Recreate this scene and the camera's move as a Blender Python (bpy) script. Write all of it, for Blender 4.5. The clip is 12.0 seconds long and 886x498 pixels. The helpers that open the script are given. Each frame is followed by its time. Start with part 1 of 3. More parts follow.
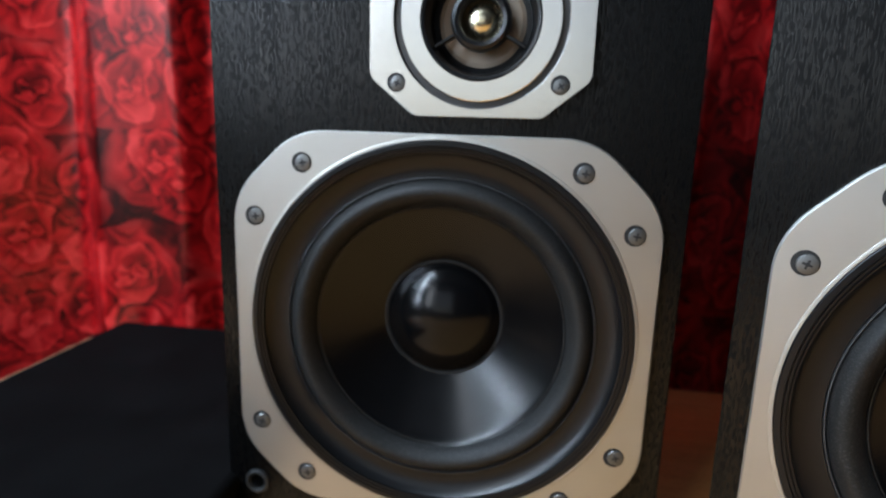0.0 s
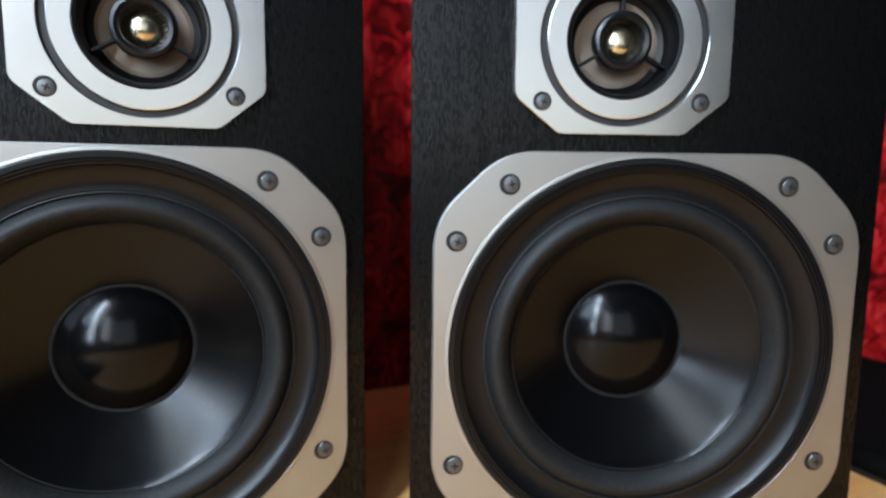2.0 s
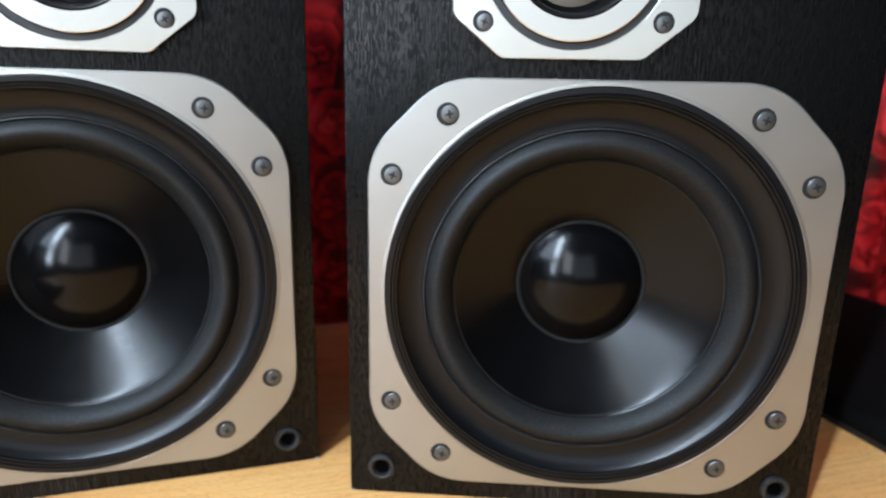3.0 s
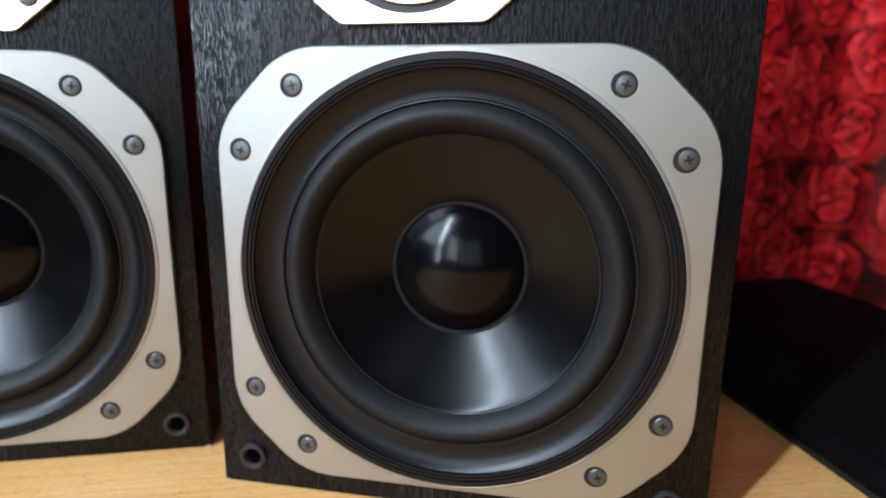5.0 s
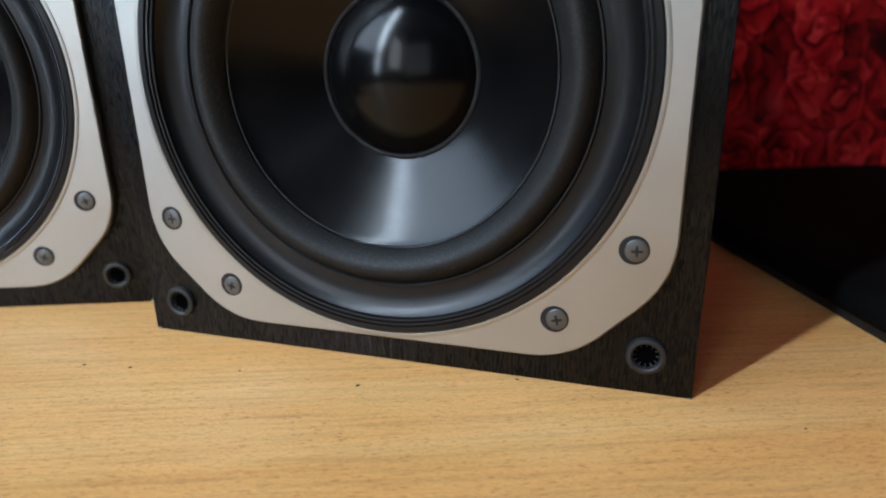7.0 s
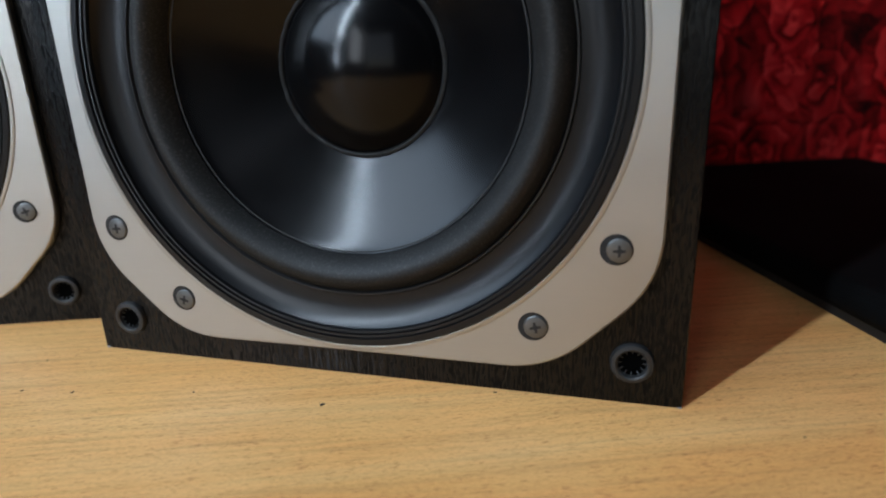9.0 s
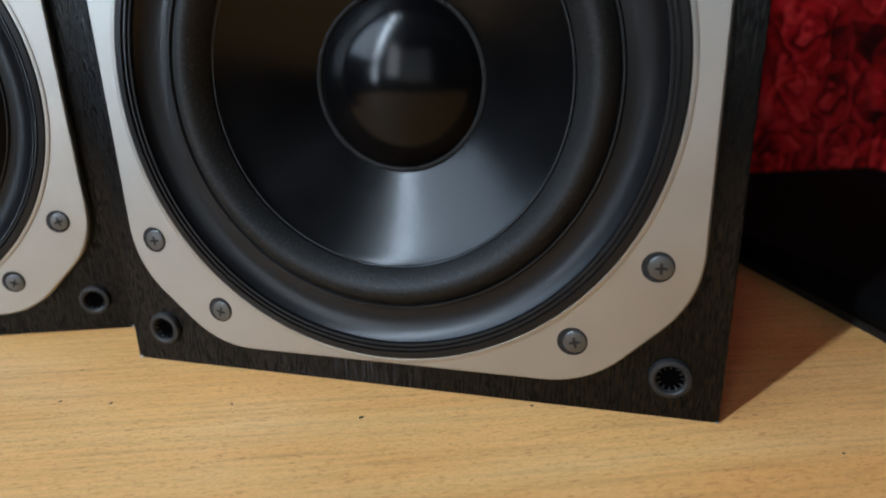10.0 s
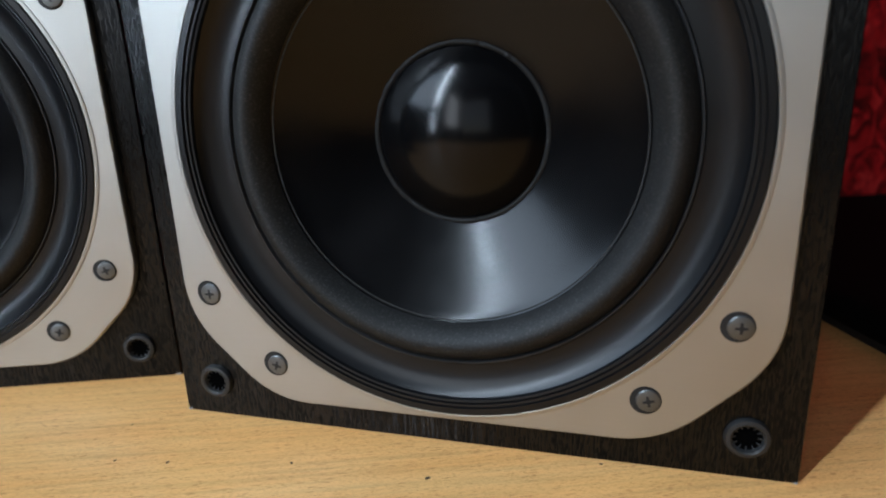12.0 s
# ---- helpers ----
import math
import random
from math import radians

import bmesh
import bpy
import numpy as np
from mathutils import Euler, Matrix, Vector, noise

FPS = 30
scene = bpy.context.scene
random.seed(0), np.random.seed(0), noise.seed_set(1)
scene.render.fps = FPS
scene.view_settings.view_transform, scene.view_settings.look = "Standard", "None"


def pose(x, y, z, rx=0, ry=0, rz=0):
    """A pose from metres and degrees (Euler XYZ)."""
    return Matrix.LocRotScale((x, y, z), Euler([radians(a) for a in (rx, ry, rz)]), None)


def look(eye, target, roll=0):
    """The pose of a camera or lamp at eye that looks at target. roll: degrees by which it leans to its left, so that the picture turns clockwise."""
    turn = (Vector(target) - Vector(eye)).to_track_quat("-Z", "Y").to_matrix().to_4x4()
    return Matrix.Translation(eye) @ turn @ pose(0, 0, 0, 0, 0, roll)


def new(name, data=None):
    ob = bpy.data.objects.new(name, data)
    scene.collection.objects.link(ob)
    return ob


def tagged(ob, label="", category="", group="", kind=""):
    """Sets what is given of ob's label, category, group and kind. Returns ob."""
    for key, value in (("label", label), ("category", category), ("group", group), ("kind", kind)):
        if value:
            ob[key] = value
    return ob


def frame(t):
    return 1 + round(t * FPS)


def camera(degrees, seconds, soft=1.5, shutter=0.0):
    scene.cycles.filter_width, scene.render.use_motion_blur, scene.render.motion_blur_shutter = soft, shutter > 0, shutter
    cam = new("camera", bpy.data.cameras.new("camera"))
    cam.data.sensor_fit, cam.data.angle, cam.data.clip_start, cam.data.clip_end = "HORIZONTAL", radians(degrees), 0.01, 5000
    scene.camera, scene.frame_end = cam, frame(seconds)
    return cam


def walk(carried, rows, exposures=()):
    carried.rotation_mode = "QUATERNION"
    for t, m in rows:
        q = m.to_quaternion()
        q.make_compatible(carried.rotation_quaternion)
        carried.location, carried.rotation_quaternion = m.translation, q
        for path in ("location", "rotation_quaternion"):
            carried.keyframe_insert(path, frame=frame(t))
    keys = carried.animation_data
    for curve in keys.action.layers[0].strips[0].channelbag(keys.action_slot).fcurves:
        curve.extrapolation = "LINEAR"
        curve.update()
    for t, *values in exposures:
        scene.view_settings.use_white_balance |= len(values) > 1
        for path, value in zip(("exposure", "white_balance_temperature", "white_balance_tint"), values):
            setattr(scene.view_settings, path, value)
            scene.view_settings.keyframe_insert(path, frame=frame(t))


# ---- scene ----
cam = camera(73.20, 12.0, soft=2.0)
cam.data.dof.use_dof = True
cam.data.dof.focus_distance, cam.data.dof.aperture_fstop = 0.24, 7.5
PATH = [  # seconds, x, y, z and the turns of pose()
    (0.0, 0.0487, -0.3141, 0.2362, 78.26, -1.77, 8.74),
    (0.5, 0.0695, -0.3215, 0.2191, 81.94, -0.98, 3.16),
    (1.0, 0.0688, -0.3344, 0.2195, 82.46, -1.25, -7.58),
    (1.5, 0.0397, -0.3397, 0.2041, 85.69, -0.77, -16.62),
    (2.0, 0.0371, -0.3337, 0.2183, 82.98, -0.65, -22.64),
    (2.2, 0.0425, -0.3359, 0.2140, 81.61, -0.15, -23.15),
    (2.5, 0.0787, -0.3462, 0.2118, 81.21, -0.80, -18.29),
    (2.7, 0.0973, -0.3473, 0.2159, 79.16, -0.76, -16.03),
    (4.3, 0.1165, -0.3041, 0.2208, 73.44, -2.23, -17.93),
    (4.5, 0.1437, -0.3176, 0.2150, 77.09, -2.29, -13.69),
    (5.0, 0.2125, -0.3535, 0.2012, 77.35, -0.53, -9.47),
    (5.5, 0.2207, -0.3762, 0.1760, 75.92, 0.43, -7.78),
    (6.0, 0.2373, -0.3678, 0.1622, 76.09, -0.23, -4.77),
    (6.5, 0.2614, -0.3431, 0.1415, 73.34, 0.84, -2.72),
    (7.0, 0.2777, -0.3229, 0.1283, 72.24, 1.13, -2.84),
    (7.5, 0.2860, -0.3090, 0.1167, 71.47, 1.70, -2.99),
    (9.3, 0.2821, -0.3055, 0.1254, 72.66, 2.05, -5.12),
    (9.5, 0.2782, -0.3055, 0.1273, 72.56, 2.12, -5.13),
    (10.0, 0.2682, -0.3052, 0.1285, 72.78, 1.65, -4.99),
    (10.5, 0.2593, -0.3021, 0.1264, 73.40, 2.18, -5.34),
    (11.0, 0.2481, -0.2960, 0.1294, 72.74, 1.87, -5.21),
    (11.5, 0.2454, -0.2941, 0.1360, 73.26, 2.16, -5.05),
    (12.0, 0.2448, -0.2948, 0.1435, 74.08, 2.10, -5.03),
]
walk(cam, [(t, pose(*p)) for t, *p in PATH], exposures=[(0.0, -0.42), (2.0, -0.28), (2.7, -0.12), (5.5, -0.38), (7.5, -0.66), (9.5, -0.80), (12.0, -0.76)])

# ---- light ----
world = bpy.data.worlds.new("sky")
scene.world = world
world.use_nodes = True
wt = world.node_tree
sky = wt.nodes.new("ShaderNodeTexSky")
sky.sky_type = "NISHITA"
sky.sun_disc = False
sky.sun_elevation, sky.sun_rotation = radians(35), radians(250)
wt.links.new(sky.outputs[0], wt.nodes["Background"].inputs[0])
wt.nodes["Background"].inputs[1].default_value = 0.1


def area_lamp(name, eye, target, wide, high, watts, colour):
    data = bpy.data.lights.new(name, "AREA")
    data.shape, data.size, data.size_y = "RECTANGLE", wide, high
    data.energy, data.color = watts, colour
    ob = new(name, data)
    ob.matrix_world = look(eye, target)
    return ob


area_lamp("window_daylight", (-0.90, -0.955, 1.17), (0.4, -0.115, 0.45), 0.05, 2.1, 80, (0.67, 0.825, 1.0))
area_lamp("front_window_daylight", (-0.92, -0.36, 1.22), (0.3, -0.36, 1.0), 0.90, 1.20, 32, (0.56, 0.76, 1.0))
area_lamp("back_window_daylight", (-0.26, -2.68, 0.90), (-0.26, 0.0, 0.88), 1.30, 1.55, 4.5, (0.95, 0.97, 1.0))
area_lamp("side_window_daylight", (-0.92, -1.86, 0.92), (1.0, -1.86, 0.92), 0.80, 1.20, 25.0, (0.84, 0.91, 1.0))
bulb = bpy.data.lights.new("bulb_light", "POINT")
bulb.energy, bulb.color, bulb.shadow_soft_size = 0.7, (1.0, 0.80, 0.58), 0.07
new("bulb_light", bulb).matrix_world = pose(1.75, -1.00, 1.45)

# ---- materials ----


def material(name):
    m = bpy.data.materials.new(name)
    m.use_nodes = True
    nt = m.node_tree
    return m, nt, nt.nodes["Principled BSDF"]


def node(nt, kind, **values):
    n = nt.nodes.new(kind)
    for key, value in values.items():
        if key in n.inputs:
            n.inputs[key].default_value = value
    return n


def coords(nt, scale, space="Object"):
    tc, mp = nt.nodes.new("ShaderNodeTexCoord"), nt.nodes.new("ShaderNodeMapping")
    mp.inputs["Scale"].default_value = scale
    nt.links.new(tc.outputs[space], mp.inputs["Vector"])
    return mp.outputs["Vector"]


def noise_tex(nt, vec, scale, detail=4.0, rough=0.55, distort=0.0):
    n = node(nt, "ShaderNodeTexNoise", Scale=scale, Detail=detail, Roughness=rough, Distortion=distort)
    nt.links.new(vec, n.inputs["Vector"])
    return n.outputs["Fac"]


def ramp(nt, fac, *stops):
    r = nt.nodes.new("ShaderNodeValToRGB")
    els = r.color_ramp.elements
    while len(els) < len(stops):
        els.new(0.5)
    for e, (at, c) in zip(els, stops):
        e.position = at
        e.color = (*c, 1.0) if len(c) == 3 else c
    nt.links.new(fac, r.inputs["Fac"])
    return r.outputs["Color"]


def grey(v):
    return (v, v, v)


def bump(nt, bsdf, height, strength, distance):
    b = node(nt, "ShaderNodeBump", Strength=strength, Distance=distance)
    nt.links.new(height, b.inputs["Height"])
    nt.links.new(b.outputs["Normal"], bsdf.inputs["Normal"])
    return b


def math2(nt, op, a, b=None):
    n = nt.nodes.new("ShaderNodeMath")
    n.operation = op
    for i, v in enumerate((a, b)):
        if v is None:
            continue
        if isinstance(v, (int, float)):
            n.inputs[i].default_value = v
        else:
            nt.links.new(v, n.inputs[i])
    return n.outputs[0]


def mix_colour(nt, fac, a, b, mode="MIX"):
    n = nt.nodes.new("ShaderNodeMix")
    n.data_type, n.blend_type = "RGBA", mode
    sockets = [s for s in n.inputs if s.type == "RGBA"]
    fac_in = [s for s in n.inputs if s.type == "VALUE"][0]
    for s, v in ((fac_in, fac), (sockets[0], a), (sockets[1], b)):
        if isinstance(v, tuple):
            s.default_value = (*v, 1.0)
        elif isinstance(v, (int, float)):
            s.default_value = v
        else:
            nt.links.new(v, s)
    return [s for s in n.outputs if s.type == "RGBA"][0]


def plain(name, colour, rough, metal=0.0, grain=0.0, grain_scale=400.0, spec=0.5, smudge=0.06):
    m, nt, b = material(name)
    v = coords(nt, (1, 1, 1))
    big = noise_tex(nt, v, 35.0, 5.0)
    b.inputs["Metallic"].default_value = metal
    b.inputs["Specular IOR Level"].default_value = spec
    lo = tuple(c * 0.85 for c in colour)
    hi = tuple(min(1, c * 1.15) for c in colour)
    nt.links.new(ramp(nt, big, (0.3, lo), (0.7, hi)), b.inputs["Base Color"])
    nt.links.new(ramp(nt, big, (0.3, grey(max(0.02, rough - smudge))), (0.7, grey(rough + smudge))), b.inputs["Roughness"])
    if grain:
        bump(nt, b, noise_tex(nt, v, grain_scale, 3.0), grain, 0.0004)
    return m


def black_ash():
    """Black wood-grain vinyl: short upright pores and streaks, worn grey in places."""
    m, nt, b = material("black_ash_vinyl")
    fine = noise_tex(nt, coords(nt, (1500, 1500, 230)), 1.0, 2.0, 0.5, 0.1)
    mid = noise_tex(nt, coords(nt, (1000, 1000, 105)), 1.0, 3.0, 0.6, 0.3)
    broad = noise_tex(nt, coords(nt, (150, 150, 11)), 1.0, 4.0, 0.6, 0.8)
    patch = noise_tex(nt, coords(nt, (14, 14, 14)), 1.0, 5.0)
    grain = math2(nt, "ADD", math2(nt, "MULTIPLY", fine, 0.44), math2(nt, "ADD", math2(nt, "MULTIPLY", mid, 0.40), math2(nt, "MULTIPLY", broad, 0.16)))
    ridges = ramp(nt, grain, (0.44, grey(0.0)), (0.50, grey(0.4)), (0.57, grey(1.0)))
    dark = ramp(nt, grain, (0.44, grey(0.0007)), (0.53, (0.0011, 0.0011, 0.0012)), (0.60, (0.0024, 0.0025, 0.0028)))
    # scraped streaks along the foot of the front
    sep = nt.nodes.new("ShaderNodeSeparateXYZ")
    nt.links.new(coords(nt, (1, 1, 1)), sep.inputs[0])
    near = math2(nt, "SUBTRACT", 1.0, math2(nt, "DIVIDE", math2(nt, "ABSOLUTE", math2(nt, "ADD", sep.outputs[0], 0.018)), 0.042))
    foot = math2(nt, "MULTIPLY", math2(nt, "LESS_THAN", sep.outputs[2], 0.0125), math2(nt, "MAXIMUM", near, 0.0))
    scraped = ramp(nt, noise_tex(nt, coords(nt, (1100, 1100, 45)), 1.0, 2.0), (0.50, grey(0.0)), (0.64, grey(1.0)))
    nt.links.new(mix_colour(nt, math2(nt, "MULTIPLY", foot, scraped), dark, (0.034, 0.036, 0.040)), b.inputs["Base Color"])
    gloss = ramp(nt, grain, (0.44, grey(0.48)), (0.49, grey(0.25)), (0.57, grey(0.15)))
    nt.links.new(math2(nt, "ADD", gloss, math2(nt, "MULTIPLY", patch, 0.10)), b.inputs["Roughness"])
    nt.links.new(ramp(nt, grain, (0.43, grey(0.12)), (0.50, grey(0.25)), (0.58, grey(0.36))), b.inputs["Specular IOR Level"])
    bump(nt, b, ridges, 0.25, 0.00015)
    return m


def brushed(name, colour, rough, lines):
    m, nt, b = material(name)
    brush = noise_tex(nt, coords(nt, (18, 400, 2600)), 1.0, 3.0)
    soft = noise_tex(nt, coords(nt, (25, 25, 25)), 1.0, 5.0)
    b.inputs["Metallic"].default_value = 1.0
    lo = tuple(c * 0.93 for c in colour)
    nt.links.new(ramp(nt, soft, (0.3, lo), (0.7, colour)), b.inputs["Base Color"])
    r = math2(nt, "ADD", math2(nt, "MULTIPLY", brush, 0.10), math2(nt, "MULTIPLY", soft, 0.10))
    nt.links.new(math2(nt, "ADD", r, rough - 0.1), b.inputs["Roughness"])
    bump(nt, b, brush, lines, 0.0002)
    return m


def beech():
    """Pale beech veneer: long grain along x with short dark flecks and a few scratches."""
    m, nt, b = material("beech_veneer")
    wave = noise_tex(nt, coords(nt, (2.2, 26, 1)), 1.0, 5.0, 0.6, 1.2)
    fibre = noise_tex(nt, coords(nt, (18, 420, 1)), 1.0, 4.0, 0.65, 0.2)
    fleck = noise_tex(nt, coords(nt, (260, 1500, 1)), 1.0, 2.0, 0.5)
    dots = noise_tex(nt, coords(nt, (700, 2200, 1)), 1.0, 2.0, 0.6)
    blotch = noise_tex(nt, coords(nt, (5, 9, 1)), 1.0, 5.0, 0.6)
    pinkish = noise_tex(nt, coords(nt, (14, 60, 1)), 1.0, 3.0)
    base = ramp(nt, wave, (0.25, (0.72, 0.36, 0.114)), (0.5, (0.79, 0.427, 0.151)), (0.78, (0.83, 0.49, 0.196)))
    col = mix_colour(nt, 0.8, base, ramp(nt, fibre, (0.3, grey(0.80)), (0.55, grey(1.05))), "MULTIPLY")
    col = mix_colour(nt, 0.75, col, ramp(nt, fleck, (0.30, (0.60, 0.43, 0.31)), (0.41, grey(1.0))), "MULTIPLY")
    col = mix_colour(nt, 0.6, col, ramp(nt, dots, (0.32, (0.74, 0.64, 0.52)), (0.52, grey(1.04))), "MULTIPLY")
    col = mix_colour(nt, 0.6, col, ramp(nt, pinkish, (0.35, (1.0, 0.88, 0.78)), (0.65, grey(1.0))), "MULTIPLY")
    col = mix_colour(nt, 0.6, col, ramp(nt, blotch, (0.3, grey(0.86)), (0.7, grey(1.03))), "MULTIPLY")
    nt.links.new(col, b.inputs["Base Color"])
    nt.links.new(ramp(nt, fibre, (0.3, grey(0.50)), (0.7, grey(0.38))), b.inputs["Roughness"])
    b.inputs["Specular IOR Level"].default_value = 0.35
    bump(nt, b, fibre, 0.25, 0.0003)
    return m


def rose_cloth():
    """Satin cloth printed with crowded red roses on black; runs along the cloth by its UV, in metres."""
    m, nt, b = material("rose_print_satin")
    tc = nt.nodes.new("ShaderNodeTexCoord")
    uv = tc.outputs["UV"]
    wob = node(nt, "ShaderNodeTexNoise", Scale=28.0, Detail=2.0)
    nt.links.new(uv, wob.inputs["Vector"])
    off = nt.nodes.new("ShaderNodeVectorMath")
    off.operation = "MULTIPLY_ADD"
    nt.links.new(wob.outputs["Color"], off.inputs[0])
    off.inputs[1].default_value = (0.026, 0.026, 0.0)
    nt.links.new(uv, off.inputs[2])
    warped = off.outputs[0]

    def layer(scale, shift, turns):
        add = nt.nodes.new("ShaderNodeVectorMath")
        add.operation = "ADD"
        nt.links.new(warped, add.inputs[0])
        add.inputs[1].default_value = shift
        vor = nt.nodes.new("ShaderNodeTexVoronoi")
        vor.voronoi_dimensions, vor.feature = "2D", "F1"
        vor.inputs["Scale"].default_value = scale
        vor.inputs["Randomness"].default_value = 0.75
        nt.links.new(add.outputs[0], vor.inputs["Vector"])
        rel = nt.nodes.new("ShaderNodeVectorMath")
        rel.operation = "SUBTRACT"
        nt.links.new(add.outputs[0], rel.inputs[0])
        nt.links.new(vor.outputs["Position"], rel.inputs[1])
        sep = nt.nodes.new("ShaderNodeSeparateXYZ")
        nt.links.new(rel.outputs[0], sep.inputs[0])
        ang = math2(nt, "ARCTAN2", sep.outputs[1], sep.outputs[0])
        d = vor.outputs["Distance"]
        # petals: staggered rings, each with a bright lip and a narrow dark fold
        rings = math2(nt, "MULTIPLY", math2(nt, "POWER", d, 0.75), turns)
        twist = math2(nt, "SINE", math2(nt, "ADD", math2(nt, "MULTIPLY", ang, 3.0), math2(nt, "MULTIPLY", rings, 4.4)))
        twist2 = math2(nt, "SINE", math2(nt, "SUBTRACT", math2(nt, "MULTIPLY", ang, 2.0), math2(nt, "MULTIPLY", rings, 2.6)))
        ph = math2(nt, "ADD", rings, math2(nt, "ADD", math2(nt, "MULTIPLY", twist, 0.24), math2(nt, "MULTIPLY", twist2, 0.18)))
        saw = ramp(nt, math2(nt, "FRACT", ph), (0.0, grey(0.24)), (0.22, grey(0.44)), (0.62, grey(0.70)), (0.86, grey(0.92)), (1.0, grey(0.26)))
        lobes = math2(nt, "ADD", math2(nt, "MULTIPLY", math2(nt, "SINE", math2(nt, "ADD", math2(nt, "MULTIPLY", ang, 3.0), math2(nt, "MULTIPLY", d, 14.0))), 0.16), 0.84)
        return d, math2(nt, "MULTIPLY", saw, lobes)

    d, petal = layer(12.5, (0.0, 0.0, 0.0), 3.9)
    d2, petal2 = layer(17.0, (3.3, 1.7, 0.0), 2.7)
    mud = noise_tex(nt, warped, 17.0, 4.0)
    both = math2(nt, "ADD", math2(nt, "MULTIPLY", petal, 0.62), math2(nt, "MULTIPLY", petal2, 0.38))
    val = math2(nt, "ADD", both, math2(nt, "MULTIPLY", math2(nt, "SUBTRACT", mud, 0.5), 0.9))
    edge = ramp(nt, d, (0.50, grey(1.0)), (0.80, grey(0.10)))
    lit = mix_colour(nt, 1.0, ramp(nt, val, (0.12, (0.006, 0.0004, 0.0006)), (0.34, (0.20, 0.002, 0.0035)), (0.56, (0.60, 0.011, 0.014)), (0.86, (0.88, 0.055, 0.052))), edge, "MULTIPLY")
    nt.links.new(lit, b.inputs["Base Color"])
    b.inputs["Roughness"].default_value = 0.29
    b.inputs["Specular IOR Level"].default_value = 0.65
    b.inputs["Sheen Weight"].default_value = 0.0
    weave = noise_tex(nt, coords(nt, (1500, 1500, 1), "UV"), 1.0, 2.0)
    bump(nt, b, weave, 0.25, 0.0003)
    return m


def grille_cloth():
    m, nt, b = material("black_grille_cloth")
    v = coords(nt, (1, 1, 1))
    wv = node(nt, "ShaderNodeTexVoronoi", Scale=620.0, Randomness=0.25)
    nt.links.new(v, wv.inputs["Vector"])
    dust = noise_tex(nt, v, 22.0, 5.0)
    nt.links.new(ramp(nt, dust, (0.3, grey(0.0020)), (0.75, (0.0050, 0.0052, 0.0054))), b.inputs["Base Color"])
    b.inputs["Roughness"].default_value = 0.9
    b.inputs["Specular IOR Level"].default_value = 0.05
    bump(nt, b, wv.outputs["Distance"], 0.6, 0.0008)
    return m


def plaster(name, colour):
    m, nt, b = material(name)
    v = coords(nt, (1, 1, 1))
    n1, n2 = noise_tex(nt, v, 1.4, 5.0), noise_tex(nt, v, 120.0, 3.0)
    nt.links.new(ramp(nt, n1, (0.3, tuple(c * 0.92 for c in colour)), (0.7, colour)), b.inputs["Base Color"])
    b.inputs["Roughness"].default_value = 0.85
    bump(nt, b, n2, 0.15, 0.001)
    return m


def foam():
    """Soft black foam with a fine pale speckle."""
    m, nt, b = material("black_foam_surround")
    v = coords(nt, (1, 1, 1))
    speck, soft = noise_tex(nt, v, 1150.0, 2.0, 0.7), noise_tex(nt, v, 45.0, 4.0)
    col = mix_colour(nt, 0.7, ramp(nt, speck, (0.48, grey(0.008)), (0.60, (0.018, 0.0175, 0.0165)), (0.72, grey(0.04))), ramp(nt, soft, (0.3, grey(0.7)), (0.7, grey(1.1))), "MULTIPLY")
    nt.links.new(col, b.inputs["Base Color"])
    b.inputs["Roughness"].default_value = 0.55
    b.inputs["Specular IOR Level"].default_value = 0.28
    bump(nt, b, speck, 0.35, 0.0003)
    return m


ASH = black_ash()
WOOFER_METAL = brushed("satin_champagne_aluminium", (0.47, 0.457, 0.422), 0.50, 0.10)
TWEETER_METAL = brushed("polished_brushed_aluminium", (0.83, 0.815, 0.78), 0.22, 0.12)
RUBBER = foam()
FRAME_BLACK = plain("black_moulded_plastic", (0.004, 0.0043, 0.005), 0.30, grain=0.05, grain_scale=500.0, spec=0.34, smudge=0.015)
CONE = plain("black_polypropylene_cone", (0.0022, 0.0022, 0.0025), 0.24, grain=0.02, grain_scale=260.0, spec=0.29, smudge=0.035)
CAP = plain("glossy_black_cap", (0.0022, 0.0022, 0.0025), 0.19, grain=0.02, grain_scale=200.0, spec=0.26, smudge=0.015)
GLUE = plain("grey_glue_bead", (0.012, 0.012, 0.012), 0.55, grain=0.9, grain_scale=900.0, spec=0.2)
SCREW_METAL = plain("blackened_screw_steel", (0.14, 0.14, 0.137), 0.45, metal=0.9, grain=0.2, grain_scale=900.0)
# pure black without gloss: the shade inside the uncut socket holes, as colour
HOLE_SHADE = plain("painted_hole_shade", (0.0015, 0.0015, 0.0015), 0.95, spec=0.0)
# black of the grille boards, also painted shade round and in the screw heads
DARK = plain("dark_board_and_screw_shade", (0.006, 0.006, 0.006), 0.7)
SOCKET = plain("grey_black_plastic_socket", (0.014, 0.0145, 0.015), 0.45, grain=0.1)
GOLD = plain("gold_coloured_dome", (0.78, 0.70, 0.50), 0.27, metal=1.0, smudge=0.03)
TAN = plain("tan_felt_diaphragm", (0.27, 0.215, 0.165), 0.55, grain=0.5, grain_scale=700.0)
RING_GREY = plain("dark_grey_ring", (0.03, 0.03, 0.031), 0.4)
BADGE_GOLD = plain("dull_gold_badge", (0.45, 0.41, 0.25), 0.35, metal=0.8)
CLOTH = grille_cloth()
ROSES = rose_cloth()
BEECH = beech()
EDGE = plain("pale_beech_edge_band", (0.56, 0.36, 0.19), 0.5, grain=0.2)
WALL_PAINT = plaster("dark_grey_wall_paint", (0.045, 0.044, 0.042))
